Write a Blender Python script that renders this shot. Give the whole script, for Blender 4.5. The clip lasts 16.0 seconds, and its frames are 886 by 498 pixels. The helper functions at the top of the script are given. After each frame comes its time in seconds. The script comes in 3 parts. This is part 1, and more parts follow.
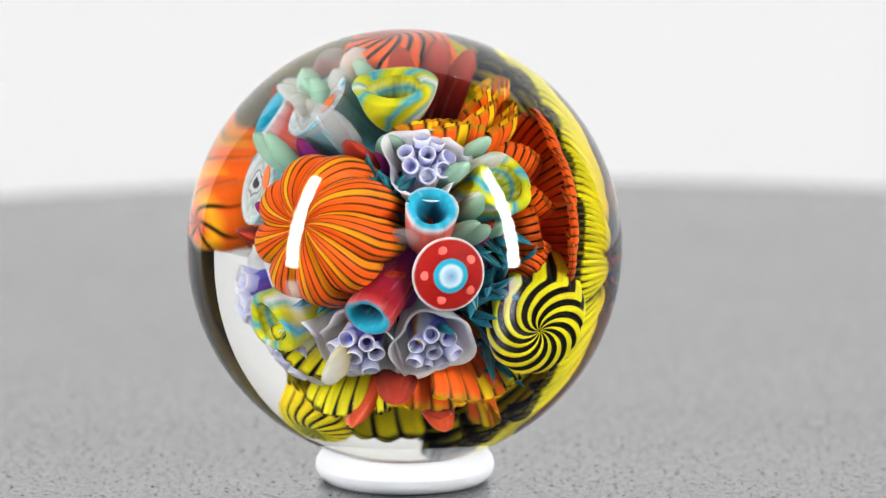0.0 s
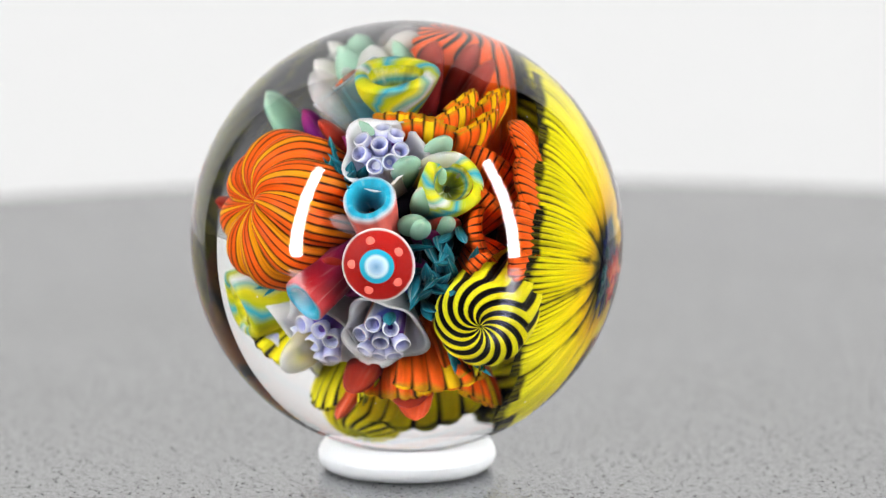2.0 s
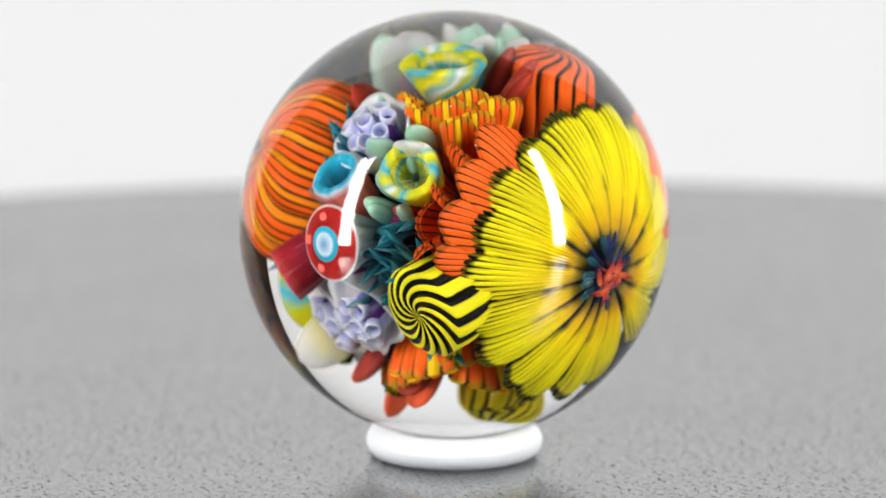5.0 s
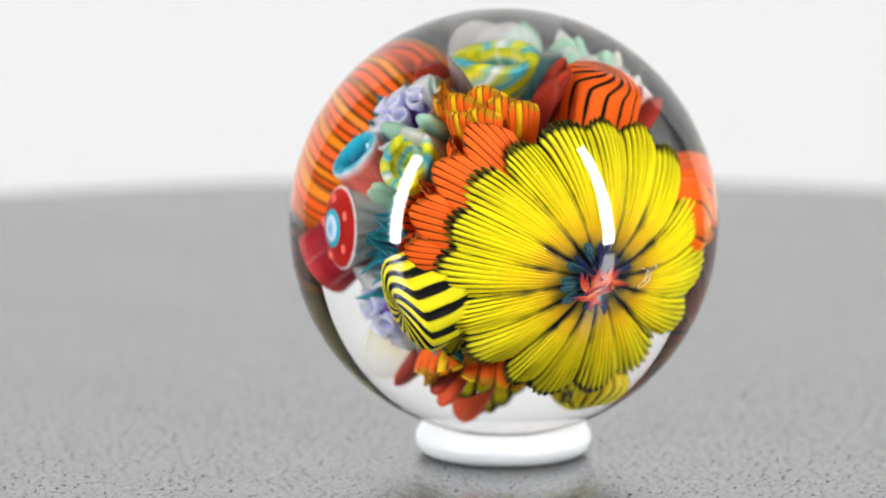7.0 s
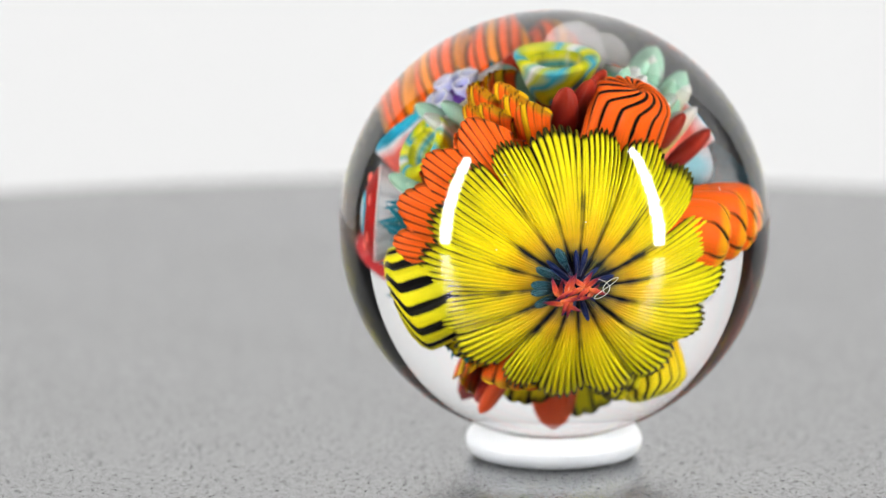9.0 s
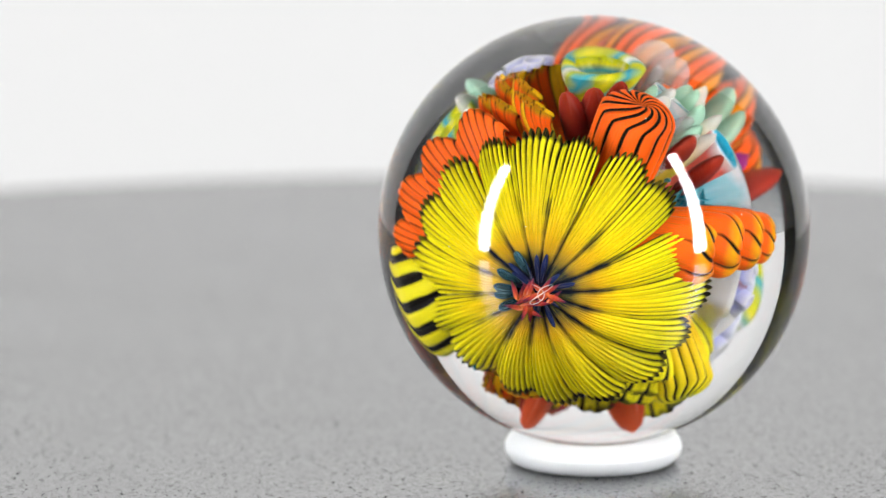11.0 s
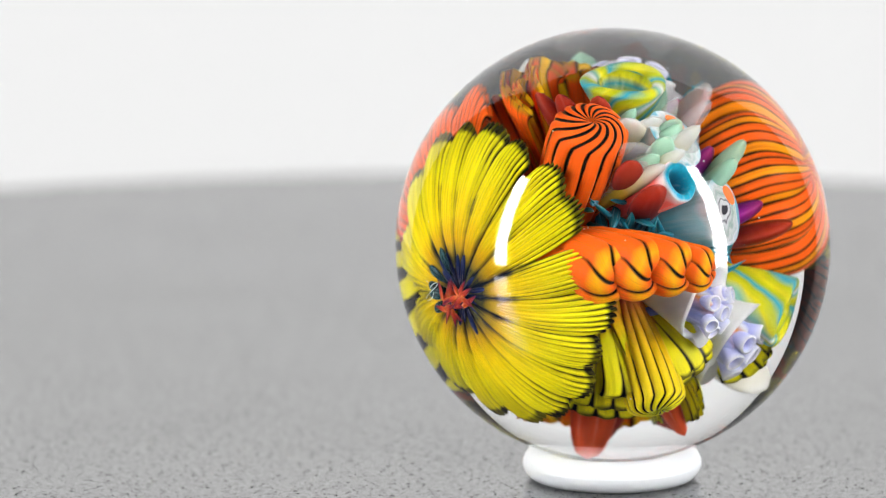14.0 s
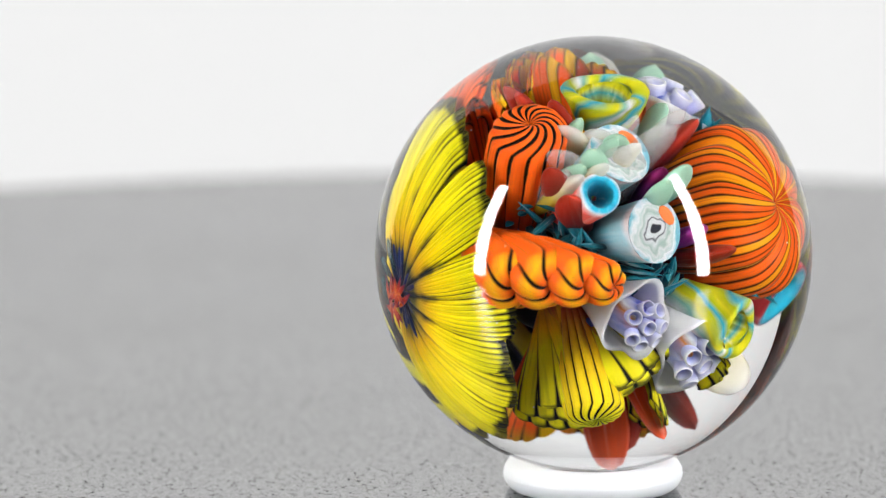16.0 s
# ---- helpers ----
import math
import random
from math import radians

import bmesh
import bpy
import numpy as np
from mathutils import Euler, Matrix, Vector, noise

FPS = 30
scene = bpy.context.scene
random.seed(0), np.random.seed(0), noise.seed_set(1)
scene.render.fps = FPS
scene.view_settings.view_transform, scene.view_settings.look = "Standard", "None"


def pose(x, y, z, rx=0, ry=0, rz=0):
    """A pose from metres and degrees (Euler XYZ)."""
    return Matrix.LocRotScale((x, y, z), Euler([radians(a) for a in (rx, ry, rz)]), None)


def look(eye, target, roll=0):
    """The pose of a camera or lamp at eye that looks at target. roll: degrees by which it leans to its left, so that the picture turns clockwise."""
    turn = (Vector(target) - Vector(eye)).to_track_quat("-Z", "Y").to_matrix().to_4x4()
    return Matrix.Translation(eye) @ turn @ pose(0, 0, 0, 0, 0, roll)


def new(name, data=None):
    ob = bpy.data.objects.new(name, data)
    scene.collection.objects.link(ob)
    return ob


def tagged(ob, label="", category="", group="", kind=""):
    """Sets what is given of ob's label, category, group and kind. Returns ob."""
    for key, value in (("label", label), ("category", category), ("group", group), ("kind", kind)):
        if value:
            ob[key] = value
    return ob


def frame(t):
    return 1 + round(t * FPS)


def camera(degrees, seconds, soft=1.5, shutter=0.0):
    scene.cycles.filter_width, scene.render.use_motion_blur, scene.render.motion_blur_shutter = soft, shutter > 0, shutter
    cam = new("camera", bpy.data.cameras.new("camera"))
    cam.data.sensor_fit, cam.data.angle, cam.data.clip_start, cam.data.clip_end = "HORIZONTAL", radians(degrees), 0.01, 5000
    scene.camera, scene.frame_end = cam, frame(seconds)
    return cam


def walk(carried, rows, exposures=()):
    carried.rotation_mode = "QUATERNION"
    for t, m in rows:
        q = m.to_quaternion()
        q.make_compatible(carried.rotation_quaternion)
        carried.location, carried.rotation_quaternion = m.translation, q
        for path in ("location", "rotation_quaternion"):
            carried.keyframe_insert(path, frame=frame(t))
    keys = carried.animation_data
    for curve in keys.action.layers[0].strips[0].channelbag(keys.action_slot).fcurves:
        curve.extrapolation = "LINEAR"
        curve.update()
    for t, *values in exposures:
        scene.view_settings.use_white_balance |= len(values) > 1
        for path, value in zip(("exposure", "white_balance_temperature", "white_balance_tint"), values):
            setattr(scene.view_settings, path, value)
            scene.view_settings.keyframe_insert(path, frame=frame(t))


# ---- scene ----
# ---- camera: a long lens on a tripod, looking slightly down ----
ELEV = 11.0
S = 0.025 / 383
cam = camera(5.59, 16.0, soft=1.2)
RISE = radians(ELEV)
TARGET = Vector((-114.7 * S, 0, 418 * S - 12 * S / math.cos(RISE)))
EYE = TARGET + 16000 * S * Vector((0, -math.cos(RISE), math.sin(RISE)))
walk(cam, [(0, look(EYE, TARGET)), (16, look(EYE, TARGET))])
cam.data.dof.use_dof = True
cam.data.dof.focus_distance = 1.030
cam.data.dof.aperture_fstop = 21.0

# ---- the turning plate: degrees a second, and the marble's place on it ----
RATE, ANGLE_START = 14.32, 192.2
R_CIRCLE = 186.3 * S
R = 0.025
Z_BALL = 418 * S

# ---- light: a dim studio, a white backdrop given its own glow, two upright strip lights ----
world = bpy.data.worlds.new("studio")
scene.world = world
world.use_nodes = True
world.node_tree.nodes["Background"].inputs[0].default_value = (0.95, 0.97, 1, 1)
world.node_tree.nodes["Background"].inputs[1].default_value = 0.05
STRIP_POWER = 42
BACKDROP_GLOW = 0.755


# ---- materials ----
def node_mat(name):
    m = bpy.data.materials.new(name)
    m.use_nodes = True
    nt = m.node_tree
    return m, nt, nt.nodes["Principled BSDF"]


def math_node(nt, op, a, b=None, clamp=False):
    n = nt.nodes.new("ShaderNodeMath")
    n.operation, n.use_clamp = op, clamp
    for i, v in enumerate((a, b)):
        if v is None:
            continue
        if isinstance(v, (int, float)):
            n.inputs[i].default_value = v
        else:
            nt.links.new(v, n.inputs[i])
    return n.outputs[0]


def ramp_node(nt, fac, stops, mode="LINEAR"):
    n = nt.nodes.new("ShaderNodeValToRGB")
    n.color_ramp.interpolation = mode
    els = n.color_ramp.elements
    while len(els) < len(stops):
        els.new(0.5)
    for e, (p, c) in zip(els, stops):
        e.position, e.color = p, (*c, 1)
    nt.links.new(fac, n.inputs[0])
    return n.outputs[0]


def mix_node(nt, fac, a, b):
    n = nt.nodes.new("ShaderNodeMix")
    n.data_type = "RGBA"
    for sock, v in ((n.inputs[0], fac), (n.inputs[6], a), (n.inputs[7], b)):
        if isinstance(v, (int, float)):
            sock.default_value = v
        elif isinstance(v, tuple):
            sock.default_value = (*v, 1)
        else:
            nt.links.new(v, sock)
    return n.outputs[2]


def noise_node(nt, scale, detail=3.0, coords="Object"):
    tc = nt.nodes.new("ShaderNodeTexCoord")
    n = nt.nodes.new("ShaderNodeTexNoise")
    n.inputs["Scale"].default_value, n.inputs["Detail"].default_value = scale, detail
    nt.links.new(tc.outputs[coords], n.inputs["Vector"])
    return n.outputs["Fac"]


def uv_nodes(nt):
    tc = nt.nodes.new("ShaderNodeTexCoord")
    sep = nt.nodes.new("ShaderNodeSeparateXYZ")
    nt.links.new(tc.outputs["UV"], sep.inputs[0])
    return sep.outputs[0], sep.outputs[1]


def streak_node(nt, fine=9.0):
    """Lines drawn out along the piece, as in pulled glass."""
    tc = nt.nodes.new("ShaderNodeTexCoord")
    mp = nt.nodes.new("ShaderNodeMapping")
    mp.inputs["Scale"].default_value = (fine, 0.9, 1.0)
    n = nt.nodes.new("ShaderNodeTexNoise")
    n.inputs["Scale"].default_value, n.inputs["Detail"].default_value = 2.0, 3.0
    info = nt.nodes.new("ShaderNodeObjectInfo")
    nt.links.new(tc.outputs["UV"], mp.inputs["Vector"])
    nt.links.new(info.outputs["Random"], mp.inputs["Location"])
    nt.links.new(mp.outputs[0], n.inputs["Vector"])
    return n.outputs["Fac"]


def finish(nt, b, col, rough=0.45, spec=0.08, clear=0.0, through_light=0.18):
    """Coloured glass lets part of the light through its thin walls."""
    nt.links.new(col, b.inputs["Base Color"])
    if through_light and not clear:
        thin = nt.nodes.new("ShaderNodeBsdfTranslucent")
        nt.links.new(col, thin.inputs["Color"])
        both = nt.nodes.new("ShaderNodeMixShader")
        both.inputs[0].default_value = through_light
        nt.links.new(b.outputs[0], both.inputs[1])
        nt.links.new(thin.outputs[0], both.inputs[2])
        nt.links.new(both.outputs[0], nt.nodes["Material Output"].inputs["Surface"])
    b.inputs["Roughness"].default_value = rough
    b.inputs["Specular IOR Level"].default_value = spec
    if clear:
        b.inputs["Alpha"].default_value = 1 - clear


def along(name, stops, wobble=0.25, axis=1, size=260, clear=0.0, mode="LINEAR", turns=1, streak=0.5):
    """Fused coloured glass whose colours change along the piece, with a wavy border."""
    m, nt, b = node_mat(name)
    c = uv_nodes(nt)[axis]
    n = noise_node(nt, size, 2.0)
    c = math_node(nt, "ADD", c, math_node(nt, "MULTIPLY", math_node(nt, "SUBTRACT", n, 0.5), wobble))
    if turns > 1:
        c = math_node(nt, "FRACT", math_node(nt, "MULTIPLY", c, float(turns)))
    col = ramp_node(nt, c, stops, mode)
    fine = noise_node(nt, 1400, 3.0)
    col = mix_node(nt, math_node(nt, "MULTIPLY", fine, 0.18), col, (0.02, 0.015, 0.02))
    lines = streak_node(nt)
    if streak:
        col = mix_node(nt, ramp_node(nt, lines, [(0.36, (0.8 * streak,) * 3), (0.52, (0, 0, 0))]), col, (0.02, 0.015, 0.03))
        col = mix_node(nt, ramp_node(nt, lines, [(0.56, (0, 0, 0)), (0.72, (0.7 * streak,) * 3)]), col, (0.85, 0.82, 0.76))
    finish(nt, b, col, clear=clear)
    return m


def pleats(name, stops, dark, ridges, wide0, wide1, soft=0.25, accent=None):
    """Striped glass: a colour along the piece, dark lines in the grooves between ridges."""
    m, nt, b = node_mat(name)
    u, v = uv_nodes(nt)
    n = noise_node(nt, 320, 2.0)
    col = ramp_node(nt, math_node(nt, "ADD", v, math_node(nt, "MULTIPLY", math_node(nt, "SUBTRACT", n, 0.5), 0.22)), stops)
    if accent:
        every, tint = accent
        band = math_node(nt, "FRACT", math_node(nt, "MULTIPLY", u, ridges / every))
        pick = math_node(nt, "MULTIPLY", math_node(nt, "GREATER_THAN", band, 1 - 1 / every), math_node(nt, "MULTIPLY", v, 1.15, True))
        col = mix_node(nt, pick, col, tint)
    f = math_node(nt, "FRACT", math_node(nt, "MULTIPLY", u, float(ridges)))
    edge = math_node(nt, "ABSOLUTE", math_node(nt, "SUBTRACT", math_node(nt, "MULTIPLY", f, 2.0), 1.0))
    limit = math_node(nt, "ADD", math_node(nt, "MULTIPLY", v, wide1 - wide0), wide0)
    limit = math_node(nt, "ADD", limit, math_node(nt, "MULTIPLY", math_node(nt, "SUBTRACT", n, 0.5), 0.35))
    over = math_node(nt, "DIVIDE", math_node(nt, "SUBTRACT", edge, limit), soft, True)
    col = mix_node(nt, ramp_node(nt, streak_node(nt, 16.0), [(0.36, (0.35, 0.35, 0.35)), (0.52, (0, 0, 0))]), col, tuple(0.35 * k for k in stops[len(stops) // 2][1]))
    col = mix_node(nt, over, col, dark)
    finish(nt, b, col, rough=0.4)
    return m


def flower_material():
    """Yellow pulled-glass petal: fine black lines that thicken to the rim, dark wedges between petals."""
    m, nt, b = node_mat("yellow_flower_petal")
    u, v = uv_nodes(nt)
    wob = math_node(nt, "SUBTRACT", noise_node(nt, 300, 2.0), 0.5)
    along_v = math_node(nt, "ADD", v, math_node(nt, "MULTIPLY", wob, 0.16))
    col = ramp_node(nt, along_v, [(0, (0.003, 0.006, 0.03)), (0.15, (0.006, 0.012, 0.03)), (0.30, (0.72, 0.40, 0.01)), (0.45, (0.93, 0.70, 0.008)), (0.7, (0.92, 0.80, 0.01)), (0.93, (0.84, 0.78, 0.012)), (0.965, BLACK)])
    side = math_node(nt, "ABSOLUTE", math_node(nt, "SUBTRACT", math_node(nt, "MULTIPLY", u, 2.0), 1.0))
    f = math_node(nt, "FRACT", math_node(nt, "MULTIPLY", u, 9.0))
    groove = math_node(nt, "ABSOLUTE", math_node(nt, "SUBTRACT", math_node(nt, "MULTIPLY", f, 2.0), 1.0))
    plain_mid = math_node(nt, "MULTIPLY", math_node(nt, "SUBTRACT", 1.0, v), math_node(nt, "SUBTRACT", 1.15, side))
    limit = math_node(nt, "ADD", math_node(nt, "ADD", 0.42, math_node(nt, "MULTIPLY", plain_mid, 1.25)), math_node(nt, "MULTIPLY", wob, 0.5))
    lines = math_node(nt, "DIVIDE", math_node(nt, "SUBTRACT", groove, limit), 0.38, True)
    reach = math_node(nt, "ADD", math_node(nt, "ADD", 0.14, math_node(nt, "MULTIPLY", v, 1.15)), wob)
    wedge = math_node(nt, "DIVIDE", math_node(nt, "SUBTRACT", side, reach), 0.45, True)
    col = mix_node(nt, math_node(nt, "MULTIPLY", ramp_node(nt, streak_node(nt, 14.0), [(0.40, (1, 1, 1)), (0.56, (0, 0, 0))]), 0.4), col, (0.34, 0.30, 0.005))
    col = mix_node(nt, lines, col, BLACK)
    col = mix_node(nt, wedge, col, (0.004, 0.008, 0.02))
    finish(nt, b, col, rough=0.4)
    return m


def plain(name, col, rough=0.5, spec=0.3, grain=0.15, size=400):
    m, nt, b = node_mat(name)
    n = noise_node(nt, size, 4.0)
    c = mix_node(nt, math_node(nt, "MULTIPLY", n, grain), col, tuple(0.4 * k for k in col))
    finish(nt, b, c, rough, spec, through_light=0.0)
    return m


BLACK = (0.008, 0.007, 0.006)
ORANGE, DEEP, YELLOW = (0.90, 0.125, 0.012), (0.55, 0.045, 0.01), (0.90, 0.58, 0.01)
LEMON, LIME = (0.82, 0.74, 0.012), (0.50, 0.56, 0.01)
TEAL, SKY, WHITE = (0.01, 0.13, 0.17), (0.02, 0.42, 0.60), (0.82, 0.83, 0.85)
CORAL, RED, WINE = (0.85, 0.16, 0.12), (0.45, 0.012, 0.008), (0.20, 0.012, 0.008)
MINT, LILAC, BLUE = (0.40, 0.68, 0.50), (0.50, 0.52, 0.85), (0.10, 0.14, 0.62)
PURPLE, CREAM = (0.14, 0.01, 0.22), (0.80, 0.74, 0.50)

M_YELLOW_FAN = pleats("yellow_pleats", [(0, (0.02, 0.01, 0.05)), (0.15, (0.25, 0.04, 0.02)), (0.35, (0.80, 0.40, 0.01)), (0.50, LEMON), (0.97, LEMON), (1, (0.1, 0.09, 0.01))], BLACK, 10, 1.05, 0.58, 0.25)
M_FLOWER = flower_material()
M_CALYX = pleats("striped_calyx", [(0, (0.45, 0.36, 0.01)), (0.4, LEMON), (1, LEMON)], BLACK, 60, 0.62, 0.62, 0.4)
M_ORANGE_FAN = pleats("orange_pleats", [(0, (0.02, 0.03, 0.04)), (0.22, DEEP), (0.4, ORANGE), (0.96, ORANGE), (1, (0.4, 0.08, 0.01))], BLACK, 16, 0.85, 0.58, 0.3)
M_ORANGE_YELLOW = pleats("orange_yellow_pleats", [(0, (0.10, 0.02, 0.02)), (0.35, ORANGE), (0.93, ORANGE), (1, (0.5, 0.25, 0.01))], (0.03, 0.02, 0.005), 12, 1.1, 0.60, 0.35, accent=(4, YELLOW))
M_SHELL = pleats("rolled_orange_lobe", [(0, DEEP), (0.2, ORANGE), (0.58, ORANGE), (0.72, (0.90, 0.42, 0.01)), (0.86, ORANGE), (1, DEEP)], BLACK, 1, 1.1, 0.58, 0.2)
M_PUMPKIN = pleats("orange_gold_lobe", [(0, (0.01, 0.01, 0.01)), (0.2, (0.10, 0.012, 0.006)), (0.38, ORANGE), (0.8, ORANGE), (1, DEEP)], (0.035, 0.012, 0.004), 6, 0.45, 0.62, 0.4, accent=(3, (0.85, 0.38, 0.01)))
M_ORANGE_SPIRAL = pleats("orange_spiral_lobe", [(0, WINE), (0.3, ORANGE), (1, ORANGE)], BLACK, 1, 0.98, 0.42, 0.12)
M_YELLOW_SPIRAL = pleats("yellow_spiral_lobe", [(0, (0.02, 0.02, 0.01)), (0.25, LEMON), (1, LEMON)], BLACK, 1, 0.62, 0.28, 0.14)
M_YELLOW_BUD = pleats("yellow_bud_lobe", [(0, (0.35, 0.04, 0.02)), (0.25, YELLOW), (0.8, LEMON), (1, LIME)], BLACK, 1, 0.95, 0.50, 0.15)
M_CORE = plain("dark_core", (0.012, 0.010, 0.022), 0.5, 0.05)
M_EYE = along("eye_murrine", [(0, (0.16, 0.36, 0.62)), (0.16, (0.40, 0.62, 0.80)), (0.28, (0.70, 0.85, 0.88)), (0.36, SKY), (0.46, SKY), (0.49, (0.36, 0.010, 0.007)), (0.93, (0.40, 0.012, 0.008)), (0.965, (0.70, 0.64, 0.60)), (1, WHITE)], 0.05, size=500, streak=0.0)
M_PURPLE = along("purple_petal", [(0, (0.02, 0.004, 0.05)), (0.5, (0.10, 0.01, 0.20)), (0.85, (0.26, 0.02, 0.22)), (1, (0.40, 0.03, 0.12))], 0.3, streak=0.1)
M_STEM_TEAL = along("teal_white_stem", [(0, TEAL), (0.5, (0.05, 0.25, 0.32)), (0.85, WHITE), (1, WHITE)], 0.3)
M_STEM_AQUA = along("aqua_stem", [(0, TEAL), (0.4, (0.04, 0.26, 0.36)), (0.75, (0.16, 0.50, 0.62)), (0.93, (0.35, 0.66, 0.74)), (1, WHITE)], 0.3, streak=0.3)
M_WHITE_MUR = along("white_murrine", [(0, (0.03, 0.03, 0.04)), (0.10, (0.03, 0.03, 0.04)), (0.16, (0.7, 0.72, 0.74)), (0.30, (0.72, 0.74, 0.76)), (0.36, (0.10, 0.10, 0.12)), (0.42, (0.7, 0.72, 0.74)), (0.58, (0.40, 0.52, 0.48)), (0.66, (0.72, 0.74, 0.74)), (0.76, (0.55, 0.66, 0.64)), (0.84, WHITE), (0.95, (0.45, 0.66, 0.72)), (1, (0.2, 0.5, 0.62))], 0.9, size=520, streak=0.0)
M_DOT = plain("coral_dot", CORAL, 0.5, 0.05)
M_ORANGE_DOT = plain("orange_dot", (0.85, 0.20, 0.06), 0.5, 0.05)
M_CUP_OUT = along("coral_white_cup", [(0, PURPLE), (0.25, (0.6, 0.04, 0.05)), (0.55, CORAL), (0.74, CORAL), (0.82, WHITE), (0.89, SKY), (1, SKY)], 0.15, streak=0.25)
M_CUP_IN = along("blue_cup_lining", [(0, (0.005, 0.05, 0.09)), (0.5, (0.01, 0.16, 0.26)), (1, SKY)], 0.1, streak=0.12)
M_REDCUP = along("red_cup", [(0, PURPLE), (0.3, (0.12, 0.004, 0.04)), (0.7, (0.32, 0.010, 0.015)), (0.84, (0.6, 0.06, 0.06)), (0.90, SKY), (1, SKY)], 0.2, streak=0.2)
M_LIMECUP = along("lime_blue_cup", [(0, LIME), (0.10, SKY), (0.22, LIME), (0.36, LEMON), (0.46, LIME), (0.54, SKY), (0.62, LIME), (0.74, LEMON), (0.84, (0.25, 0.55, 0.45)), (0.92, WHITE), (1, LIME)], 0.3, axis=0, size=180, turns=2, streak=0.15)
M_LIME_IN = along("lime_cup_lining", [(0, (0.05, 0.10, 0.03)), (0.4, LIME), (0.6, (0.06, 0.42, 0.5)), (0.8, LEMON), (1, LIME)], 0.4, size=180)
M_TUBE = along("lilac_tube", [(0, BLUE), (0.4, (0.25, 0.30, 0.75)), (0.75, (0.36, 0.40, 0.82)), (0.88, LILAC), (0.93, (0.92, 0.92, 0.95)), (1, (0.92, 0.92, 0.95))], 0.05, streak=0.15)
M_TUBE_IN = along("lilac_tube_lining", [(0, (0.30, 0.32, 0.70)), (0.45, (0.60, 0.62, 0.90)), (0.8, (0.75, 0.76, 0.93)), (1, (0.92, 0.92, 0.95))], 0.1, streak=0.1)
M_TUBE_STEM = along("blue_orange_stem", [(0, PURPLE), (0.3, BLUE), (0.42, WHITE), (0.5, (0.75, 0.25, 0.04)), (0.6, (0.35, 0.4, 0.8)), (0.8, WHITE), (1, LILAC)], 0.5, axis=0, size=200)
M_RUFFLE = along("white_ruffle", [(0, (0.15, 0.10, 0.30)), (0.25, (0.7, 0.7, 0.74)), (0.4, (0.9, 0.9, 0.9)), (0.85, (0.9, 0.9, 0.9)), (1, (0.6, 0.6, 0.7))], 0.2, streak=0.06)
M_MINT = along("mint_petal", [(0, (0.01, 0.06, 0.08)), (0.4, (0.14, 0.38, 0.32)), (0.75, (0.38, 0.66, 0.48)), (0.95, MINT), (1, (0.72, 0.80, 0.58))], 0.2, clear=0.3, streak=0.04)
M_PALE = along("pale_clear_petal", [(0, (0.35, 0.30, 0.30)), (0.6, (0.60, 0.56, 0.55)), (0.92, (0.75, 0.72, 0.72)), (1, WHITE)], 0.15, clear=0.72, streak=0.04)
M_CREAM = along("cream_petal", [(0, (0.45, 0.22, 0.02)), (0.45, (0.70, 0.55, 0.05)), (0.75, CREAM), (1, WHITE)], 0.25, clear=0.45, streak=0.05)
M_WINE = along("dark_red_petal", [(0, PURPLE), (0.3, (0.10, 0.006, 0.02)), (0.65, WINE), (1, (0.36, 0.03, 0.012))], 0.3, clear=0.15, streak=0.06)
M_SCARLET = along("scarlet_petal", [(0, WINE), (0.45, (0.55, 0.04, 0.01)), (1, (0.80, 0.10, 0.025))], 0.25, streak=0.2)
M_TEAL = along("teal_petal", [(0, (0.003, 0.02, 0.035)), (0.4, (0.006, 0.09, 0.13)), (1, (0.015, 0.27, 0.36))], 0.15)
M_DEEP_TEAL = along("deep_teal_leaf", [(0, (0.002, 0.012, 0.02)), (0.5, (0.005, 0.04, 0.06)), (1, (0.012, 0.10, 0.12))], 0.2, clear=0.2, streak=0.2)
M_NAVY = along("navy_leaf", [(0, (0.003, 0.005, 0.02)), (0.6, (0.006, 0.012, 0.06)), (1, (0.015, 0.03, 0.13))], 0.2, streak=0.2)
M_STAMEN = along("red_blue_centre", [(0, (0.05, 0.01, 0.06)), (0.35, (0.30, 0.02, 0.03)), (0.7, (0.62, 0.07, 0.025)), (1, (0.75, 0.20, 0.04))], 0.5, streak=0.3)


def glass_material():
    m, nt, b = node_mat("clear_glass")
    b.inputs["Base Color"].default_value = (0.995, 0.998, 0.995, 1)
    b.inputs["Roughness"].default_value = 0.0
    b.inputs["IOR"].default_value = 1.47
    b.inputs["Transmission Weight"].default_value = 1.0
    return m


